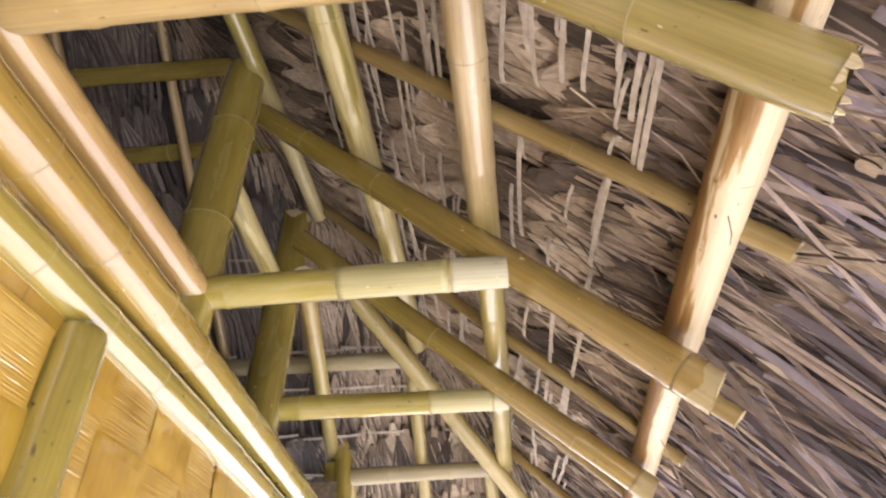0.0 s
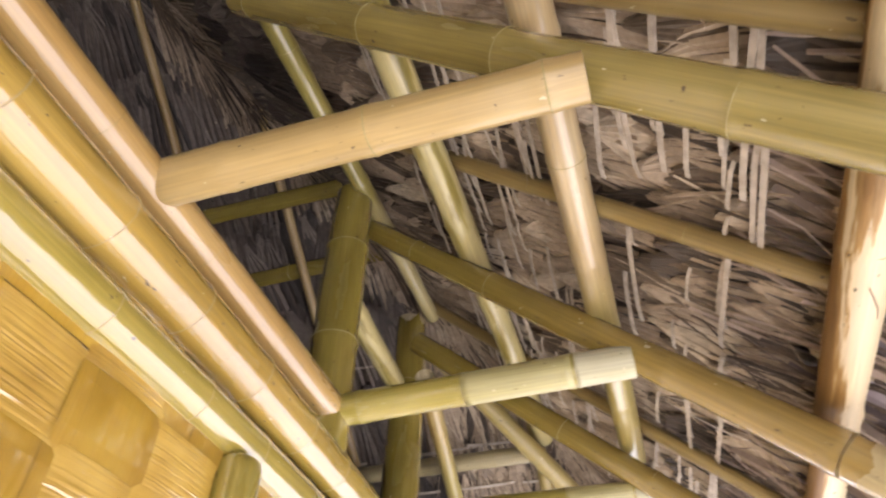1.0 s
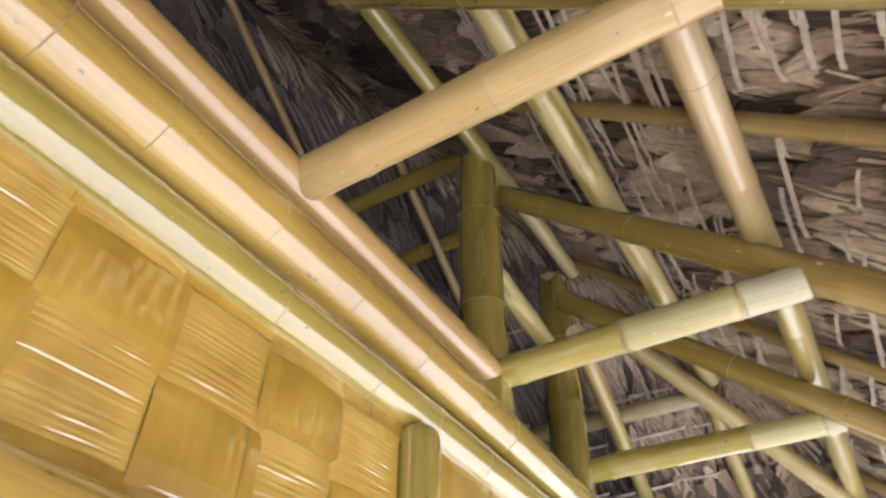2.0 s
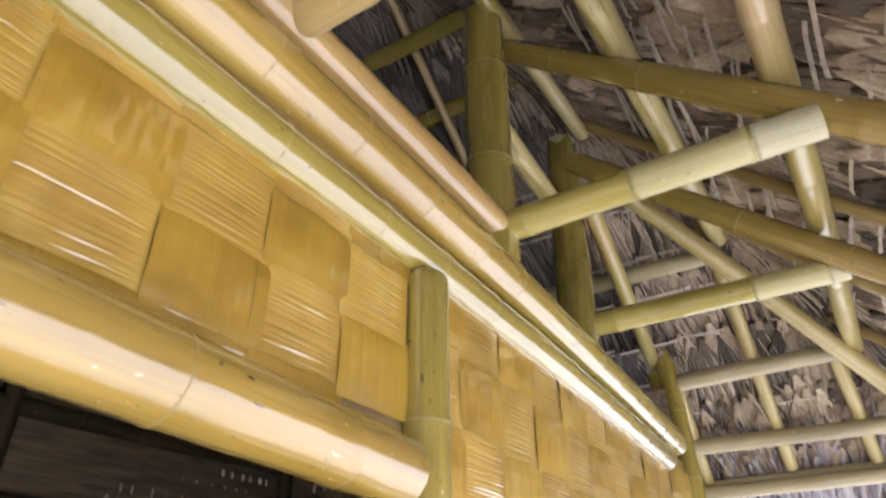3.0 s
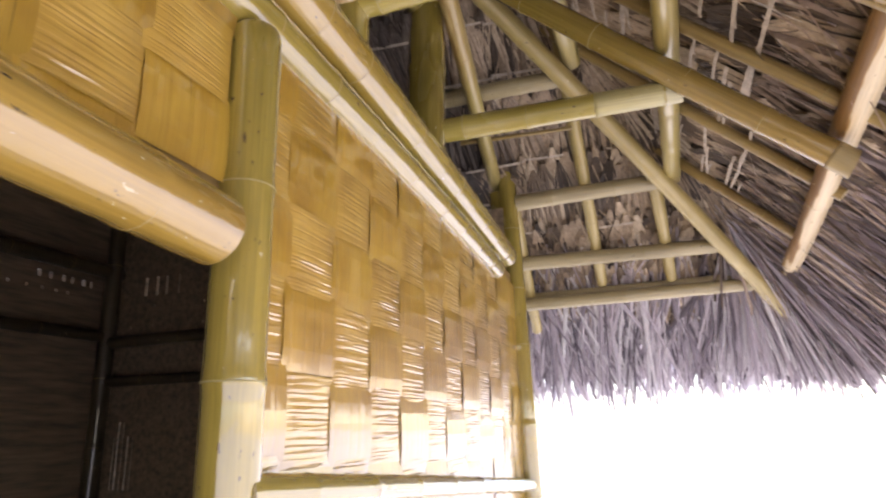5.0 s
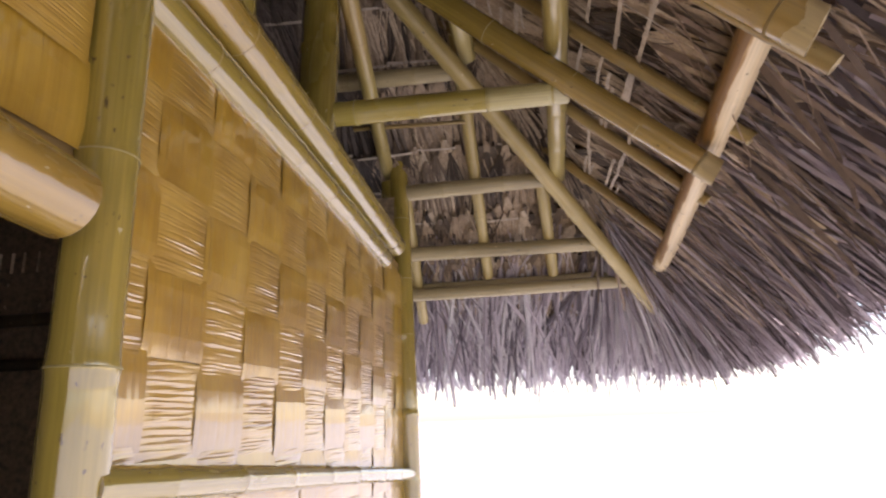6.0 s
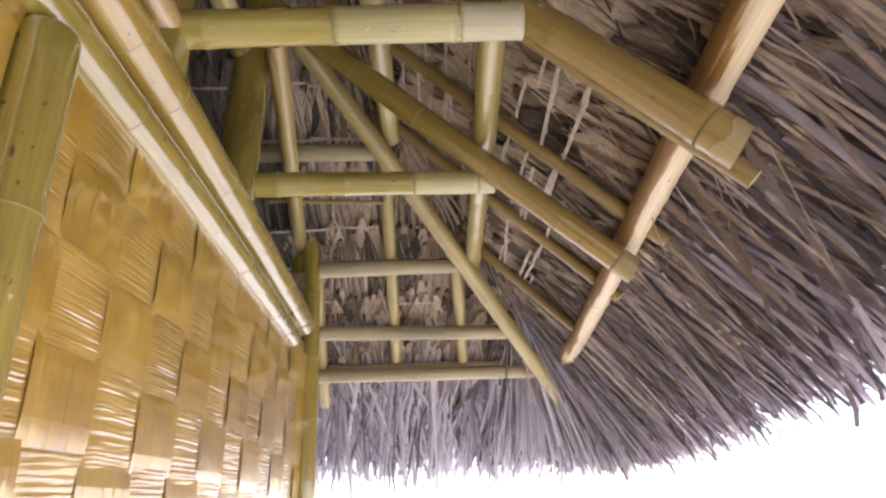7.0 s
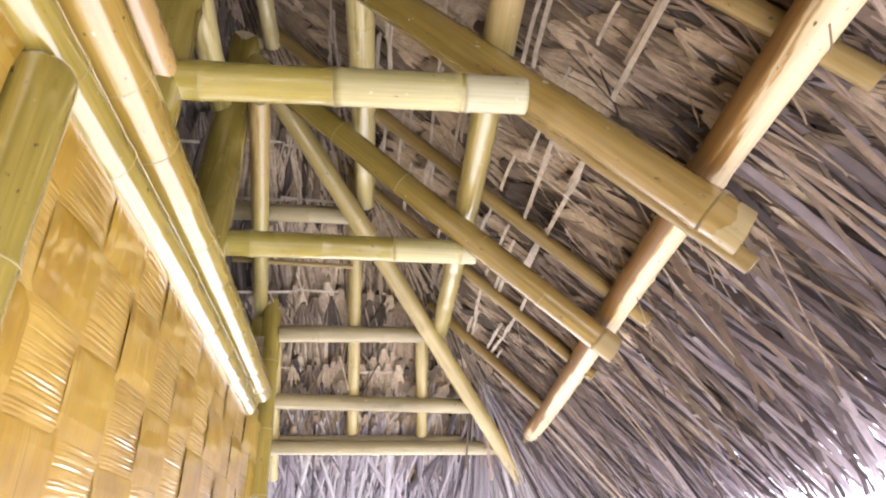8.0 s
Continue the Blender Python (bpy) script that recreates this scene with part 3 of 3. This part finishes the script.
ALONG_Y, ALONG_X = Vector((0, 1, 0)), Vector((-1, 0, 0))


def main_leaves(x, x1, tail):
    verts, faces = [], []
    while x < x1:
        course(verts, faces, MAIN_O, MAIN_D, ALONG_Y, N_MAIN, x * K_MAIN, -0.7, (x + 1.50) / 0.765, 0.056, 1.0, (0.10, 0.20), (0.36, 0.52), (0.0, 0.022), (5, 10), 0.07)
        x += 0.13
    if not tail:
        return verts, faces
    for _ in range(700):
        f, x = rng.random(), rng.uniform(-0.9, 1.1)
        d = (MAIN_D * (1 - f) + HIP_D * f).normalized()
        n = (N_MAIN * (1 - f) + N_HIP * f).normalized()
        base = Vector((x + rng.gauss(0, 0.03), (x + 1.46) / 0.765 + rng.gauss(0, 0.03), 3.55 - 1.02 * x))
        add_fan(verts, faces, base, d, d.cross(n), n, rng.uniform(0.25, 0.4), rng.uniform(0.04, 0.08), rng.uniform(0.0, 0.03), 0.0, 0.0, 5)
    loose(verts, faces, MAIN_O, MAIN_D, ALONG_Y, N_MAIN, 0.2, 1.7, -0.5, 2.6, 220)
    return verts, faces


def hip_leaves(inside):
    verts, faces = [], []
    for y in (3.45, 3.33, 3.21, 2.92, 2.60, 2.28, 1.95, 1.62, 1.30, 0.98, 0.66, 0.36):
        lim = -1.50 + 0.765 * y
        for layer in range(2):
            course(verts, faces, HIP_O, HIP_D, ALONG_X, N_HIP, (y + 0.02 * layer) * K_HIP, max(-lim - 0.05, 0.12) if inside else -lim - 0.05, min(2.45 + lim, 2.2) if inside else 0.12, 0.046, 5.0 + layer, (0.085, 0.145), (0.50, 0.64), (0.0, 0.035), (4, 8))
    if inside:
        return verts, faces
    loose(verts, faces, HIP_O, HIP_D, ALONG_X, N_HIP, 2.0 * K_HIP, 3.4 * K_HIP, -1.0, 0.1, 280)
    return verts, faces


def west_leaves():
    """The slope across the room, dim behind the doorway."""
    verts, faces = [], []
    o, d, n = Vector((HUT_W, 0, 3.52)), Vector((-1, 0, -1.02)).normalized(), Vector((-1.02, 0, 1)).normalized()
    for k in range(12):
        x = -0.1 + 0.12 * k
        course(verts, faces, o, d, ALONG_Y, n, x * K_MAIN, 0.3, min(4.0, (x + 1.5) / 0.765), 0.045, 3.0, (0.05, 0.09), (0.3, 0.45))
    return verts, faces


def strands(verts, faces, o, d, a, n, s, reach, u0, u1, step, seed, flare=0.0):
    u = u0
    while u < u1:
        clump = noise.noise((u * 5, s * 20, seed))
        turn = Matrix.Rotation(rng.gauss(0.0, 0.19) + 0.25 * clump, 3, n)
        start = s + rng.gauss(0, 0.05)
        base = o + d * start + a * u + n * rng.uniform(-0.02, 0.075)
        add_blade(verts, faces, base, turn @ d, turn @ a, n, (reach + flare * u + 0.02 - start) * rng.uniform(0.88, 1.0), rng.choice((0.008, 0.012, 0.016, 0.022, 0.030)) * rng.uniform(0.8, 1.2),
                  rng.uniform(-0.03, 0.05), rng.gauss(0, 0.022))
        u += rng.uniform(0.4, 1.6) * step


def eave_leaves(rows):
    """Long weathered blades overhanging the long eave, fanned round the corner."""
    verts, faces = [], []
    for x, reach in rows:
        strands(verts, faces, MAIN_O, MAIN_D, ALONG_Y, N_MAIN, x * K_MAIN, reach * K_MAIN, -0.8, (x + 1.62) / 0.765, 0.0085, 7.0, 0.045 * K_MAIN)
    return verts, faces


def stray_leaves():
    """Loose blades across the brown thatch above the eave, and a plainer unseen eave behind, added for its shade."""
    verts, faces = [], []
    for _ in range(320):
        turn = Matrix.Rotation(rng.gauss(0.05, 0.28), 3, N_MAIN)
        base = MAIN_O + MAIN_D * (rng.uniform(0.95, 1.25) * K_MAIN) + ALONG_Y * rng.uniform(-0.3, 3.6) - N_MAIN * rng.uniform(0.0, 0.03)
        add_blade(verts, faces, base, turn @ MAIN_D, turn @ ALONG_Y, N_MAIN, rng.uniform(0.15, 0.4), rng.uniform(0.004, 0.010), rng.uniform(-0.02, 0.03), rng.gauss(0, 0.02))
    # Out-of-view fringe that keeps the sun off the floor behind.
    for x, reach in ((1.0, 1.55), (1.2, 1.62)):
        strands(verts, faces, MAIN_O, MAIN_D, ALONG_Y, N_MAIN, x * K_MAIN, reach * K_MAIN, -3.2, -0.8, 0.008, 7.0)
    return verts, faces


def corner_leaves(f0, f1, count, x0=1.0, x1=1.42, reach=1.75):
    """Blades fanned round the roof corner."""
    verts, faces = [], []
    for _ in range(count):
        f = rng.uniform(f0, f1)
        d = (MAIN_D * (1 - f) + HIP_D * f).normalized()
        n = (N_MAIN * (1 - f) + N_HIP * f).normalized()
        turn = Matrix.Rotation(rng.gauss(0, 0.10), 3, n)
        x = rng.uniform(x0, x1)
        base = Vector((x + rng.gauss(0, 0.04), (x + 1.47) / 0.765 + rng.gauss(0, 0.04), 3.52 - 1.02 * x)) + n * rng.uniform(-0.015, 0.05)
        add_blade(verts, faces, base, turn @ d, turn @ d.cross(n), n, (reach - x) * rng.uniform(1.15, 1.44), rng.choice((0.008, 0.012, 0.016, 0.022, 0.030)) * rng.uniform(0.8, 1.2),
                  rng.uniform(-0.03, 0.05), rng.gauss(0, 0.02))
    return verts, faces


def hip_eave_leaves():
    verts, faces = [], []
    for y, reach in ((3.34, 4.18), (3.44, 4.26), (3.55, 4.30), (3.68, 4.32), (3.80, 4.32)):
        strands(verts, faces, HIP_O, HIP_D, ALONG_X, N_HIP, y * K_HIP, reach * K_HIP, 1.35 - 0.765 * y, 2.4, 0.0078, 9.0)
    return verts, faces


sheet("palm_leaves", LEAF, *main_leaves(-0.034, 1.27, True), "layered dry brown palm leaves under the long slope")
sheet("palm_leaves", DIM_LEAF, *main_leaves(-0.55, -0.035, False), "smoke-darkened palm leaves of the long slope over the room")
sheet("palm_leaves", LEAF, *hip_leaves(False), "layered dry brown palm leaves under the hip end")
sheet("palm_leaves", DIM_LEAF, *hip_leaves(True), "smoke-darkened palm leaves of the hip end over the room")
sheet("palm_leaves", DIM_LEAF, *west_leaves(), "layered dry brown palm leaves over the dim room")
sheet("eave_fringe", UNDER_FRINGE, *eave_leaves(((0.98, 1.45), (1.08, 1.52))), "shaggy brown palm-leaf fringe under the long eave")
sheet("eave_fringe", UNDER_FRINGE, *stray_leaves(), "stray brown palm-leaf blades along the long eave")
sheet("eave_fringe", FRINGE, *eave_leaves(((1.15, 1.63), (1.24, 1.66), (1.30, 1.67), (1.38, 1.67))), "shaggy dark grey palm-leaf fringe along the long eave")
sheet("eave_fringe", UNDER_FRINGE, *corner_leaves(0.0, 0.9, 420, 0.98, 1.18, 1.42), "brown palm-leaf blades under the roof corner")
sheet("eave_fringe", FRINGE, *corner_leaves(0.0, 0.55, 1600), "shaggy dark grey palm-leaf fringe fanned at the roof corner")
sheet("eave_fringe", BACKLIT, *corner_leaves(0.28, 1.0, 2200), "bleached palm-leaf fringe fanned round the roof corner")
sheet("eave_fringe", BACKLIT, *hip_eave_leaves(), "bleached lavender-grey palm-leaf fringe along the end eave")


def strip_mesh(length, width):
    bm = bmesh.new()
    prev = None
    for k in range(7):
        t = k / 6
        h = 0.003 - 0.008 * math.sin(math.pi * t) ** 0.15
        row = [bm.verts.new((sx * width / 2, t * length, h + dz)) for sx, dz in ((-1, 0.001), (1, 0.001), (1, -0.001), (-1, -0.001))]
        if prev:
            for i in range(4):
                bm.faces.new((prev[i], prev[(i + 1) % 4], row[(i + 1) % 4], row[i]))
        prev = row
    return mesh_of("rattan_strip", bm, RATTAN, False)


def rattan_strips():
    kinds = [strip_mesh(l, w) for l, w in ((0.12, 0.008), (0.19, 0.010), (0.26, 0.011), (0.36, 0.012))]
    n = Vector((1.02, 0, 1)).normalized()
    basis = Matrix((MAIN_D, Vector((0, 1, 0)), n)).transposed().to_4x4()
    for k in range(210):
        x = 0.30 + 0.0875 * rng.randrange(9) + rng.choice((0.0, 0.03)) + rng.gauss(0, 0.006)
        y = rng.uniform(0.0, min(3.3, (x + 1.4) / 0.765 - 0.2))
        p = Vector((x, y, 3.52 - 1.02 * x)) - n * rng.uniform(0.022, 0.036)
        part("rattan_strip", kinds[rng.randrange(4)], roof, Matrix.Translation(p) @ basis @ Matrix.Rotation(rng.gauss(0, 0.045), 4, "Z"))
    n = Vector((0, 0.78, 1)).normalized()
    basis = Matrix((HIP_D, Vector((-1, 0, 0)), n)).transposed().to_4x4()
    for y in (2.55, 2.70, 2.90, 3.08, 3.24, 3.42, 2.2, 2.35):
        x = -1.5 + 0.765 * y - 0.05
        while x > -0.6:
            p = Vector((x, y + rng.gauss(0, 0.01), 5.02 - 0.78 * y)) - n * rng.uniform(0.008, 0.02)
            part("rattan_strip", kinds[rng.randrange(1, 4)], roof, Matrix.Translation(p) @ basis @ Matrix.Rotation(rng.gauss(0, 0.04), 4, "Z"))
            x -= rng.uniform(0.15, 0.4)


# ---- woven walls ----
def wall(name, lo, hi, label, mat=None):
    ob = new(name, box_mesh(name, lo, hi, mat or MAT_BACK))
    return tagged(ob, label, "wall", kind="structure")


WOVEN = "woven split-bamboo mat wall in a checkered pattern"
wall_east = wall("wall_east", (-0.03, 0.82, 0.0), (-0.012, 2.98, 2.20), WOVEN)
wall_lintel = wall("wall_over_door", (-0.03, -0.62, 1.80), (-0.012, 0.818, 2.46), WOVEN)
wall("wall_east_rear", (-0.03, -5.95, 0.0), (-0.012, -0.62, 2.2), WOVEN)


def slit_blocks(bm, u0, u1, bands, place):
    """Fill a wall band by band, leaving open each narrow slit (its start and its width)."""
    for z0, z1, slits in bands:
        u = u0
        for g, w in list(slits) + [(u1, 0.0)]:
            if g - u > 0.001:
                for v in bmesh.ops.create_cube(bm, size=1)["verts"]:
                    v.co = place((u + g) / 2 + v.co.x * (g - u), v.co.y * 0.02, (z0 + z1) / 2 + v.co.z * (z1 - z0))
            u = g + w


def north_wall():
    """The room's end wall, with a few long slits under the thatch and narrow cracks lower down."""
    bm = bmesh.new()
    r = random.Random(4)
    cracks = [(-2.31, 0.006), (-2.285, 0.009), (-2.25, 0.005), (-2.215, 0.008), (-2.18, 0.004)]
    specks = [(-2.3 + 0.17 * k + r.uniform(0, 0.1), 0.007) for k in range(9)]
    slit_blocks(bm, HUT_W, -0.03, [(0.0, 1.22, []), (1.22, 1.50, cracks), (1.50, 1.58, cracks[1:3]), (1.58, 2.10, []), (2.10, 2.118, specks), (2.118, 2.22, []), (2.22, 2.235, specks[1::2]),
                                   (2.235, 2.29, []), (2.29, 2.40, [(-2.20, 0.02), (-2.12, 0.02), (-2.05, 0.015), (-1.96, 0.008)]), (2.40, 2.54, [])], lambda u, w, z: Vector((u, 2.95 + w, z)))
    slit_blocks(bm, HUT_W, -1.0, [(2.54, 2.71, [])], lambda u, w, z: Vector((u, 2.95 + w, z)))
    return mesh_of("wall_north", bm, SHADED_MAT, False)


wall_north = tagged(new("wall_north", north_wall()), "dim woven bamboo mat wall with slits at the room's end", "wall", kind="structure")


def gapped_wall():
    """The wall across the room, with narrow slits and pinholes where its strips have parted."""
    bm = bmesh.new()
    r = random.Random(21)

    def row(y0, gap, count, w0, w1):
        return [(y0 + gap * k + r.gauss(0, gap * 0.15), r.uniform(w0, w1)) for k in range(count)]

    slit_blocks(bm, -5.95, 2.96, [(0.0, 1.97, []), (1.97, 2.01, row(1.44, 0.045, 4, 0.010, 0.018)), (2.01, 2.07, []), (2.07, 2.085, row(1.66, 0.11, 8, 0.006, 0.010)), (2.085, 2.10, []),
                                  (2.10, 2.14, row(1.78, 0.052, 10, 0.008, 0.02)), (2.14, 2.16, []), (2.16, 2.20, row(1.84, 0.085, 5, 0.008, 0.014)), (2.20, 2.27, []),
                                  (2.27, 2.285, row(2.2, 0.09, 6, 0.008, 0.016)), (2.285, 2.335, []), (2.335, 2.37, row(2.44, 0.07, 6, 0.012, 0.028)), (2.37, 2.46, []),
                                  (2.46, 2.47, row(1.6, 0.16, 7, 0.006, 0.010)), (2.47, 3.45, [])], lambda u, w, z: Vector((HUT_W - 0.01 + w, u, z)))
    return mesh_of("wall_west", bm, SHADED_MAT, False)


wall_west = tagged(new("wall_west", gapped_wall()), "dim woven bamboo wall with bright slits across the room", "wall", kind="structure")
# Unseen far wall, added to shut daylight out of the room.
wall("wall_south", (HUT_W, -5.97, 0.0), (-0.03, -5.95, 2.9), "unseen woven bamboo mat wall closing the room's far end", SHADED_MAT)


def cell_mesh(across, w, h, seed):
    """A cell of the weave, its surface crossing over the neighbours at two sides and diving under at the other two."""
    r = random.Random(seed)
    nu, nv = (5, 44) if across else (20, 4)
    bm = bmesh.new()
    cuts = [r.random() for _ in range(60)]
    grid = []
    for j in range(nv + 1):
        row = []
        for i in range(nu + 1):
            u, v = i / nu, j / nv
            run = u if across else v
            x = 0.0028 * math.sin(math.pi * min(1, max(0, run))) ** 0.5
            if across:
                x += (-0.00075 * cuts[j] if cuts[j] > 0.6 else 0.0001) * math.sin(math.pi * u) ** 0.3 + 0.0007 * noise.noise((u * 3, j * 0.9 + seed, 0))
            elif cuts[i] > 0.72 and 0 < i < nu:
                x -= 0.0006
            vv = v + (0.012 * noise.noise((u * 2, j * 0.9, seed)) if across and 0 < j < nv else 0)
            row.append(bm.verts.new((x, (u * 1.07 - 0.035) * w, (vv * 1.07 - 0.035) * h)))
        grid.append(row)
    for j in range(nv):
        for i in range(nu):
            bm.faces.new((grid[j][i], grid[j][i + 1], grid[j + 1][i + 1], grid[j + 1][i]))
    ends = [v for row in (grid[0], grid[-1]) for v in row] if not across else [v for row in grid for v in (row[0], row[-1])]
    for v in ends:
        v.co.x = -0.0012
    me = mesh_of("strip", bm, WEAVE_ACROSS if across else WEAVE_UP, False)
    if me.polygons[0].normal.x < 0:
        me.flip_normals()
    return me


def weave(parent, y0, y1, z0, z1, origin_y, origin_z, w, h, slope, flip):
    up = [cell_mesh(False, w, h, 11 + k) for k in range(5)]
    ac = [cell_mesh(True, w, h, 31 + k) for k in range(6)]
    r = random.Random(5)
    for k in range(int((y0 - origin_y) / w) - 1, int((y1 - origin_y) / w) + 2):
        for j in range(int((z0 - origin_z) / h) - 1, int((z1 - origin_z) / h) + 2):
            y, z = origin_y + k * w, origin_z + j * h + slope * (origin_y + k * w - origin_y)
            if y < y0 - 0.3 * w or y + w > y1 + 0.3 * w or z < z0 - 0.3 * h or z + h > z1 + 0.3 * h:
                continue
            low = z < z0
            z = max(z, z0)
            me = r.choice(up) if (k + j + flip) % 2 else r.choice(ac)
            part("strip", me, parent, pose(r.gauss(0, 0.0008) - 0.004 * low, y + r.gauss(0, 0.003), z + r.gauss(0, 0.003), r.gauss(0, 0.3)))


weave(wall_east, 0.84, 2.96, 0.30, 2.24, 0.978, 1.90, 0.181, 0.156, -0.04, 1)
weave(wall_lintel, -0.60, 0.86, 1.785, 2.28, 0.25, 1.892, 0.177, 0.134, -0.04, 1)
rattan_strips()


def dangling_fibre(points, width):
    """A loose curled fibre hanging out of the thatch."""
    bm = bmesh.new()
    prev = None
    pts = [Vector(q) for q in points]
    for k in range(13):
        t = k / 12 * (len(pts) - 1)
        i = min(int(t), len(pts) - 2)
        p = pts[i].lerp(pts[i + 1], t - i) + Vector((0, 0, -0.02 * math.sin(math.pi * k / 12)))
        w = width * (1 - 0.6 * k / 12)
        row = [bm.verts.new(p + Vector((0.3 * w * sx, w * sx, 0.0008 * sz))) for sx, sz in ((-1, 1), (1, 1), (1, -1), (-1, -1))]
        if prev:
            for e in range(4):
                bm.faces.new((prev[e], prev[(e + 1) % 4], row[(e + 1) % 4], row[e]))
        prev = row
    part("dangling_fibre", mesh_of("dangling_fibre", bm, RATTAN), roof, None, "loose pale curled fibre")


dangling_fibre(((0.80, 1.42, 2.69), (0.86, 1.50, 2.56), (0.98, 1.53, 2.47), (1.06, 1.60, 2.44)), 0.004)
dangling_fibre(((0.82, 1.40, 2.67), (0.84, 1.45, 2.57), (0.90, 1.44, 2.50)), 0.003)
dangling_fibre(((1.20, 1.52, 2.26), (1.26, 1.50, 2.14), (1.36, 1.54, 2.02)), 0.006)
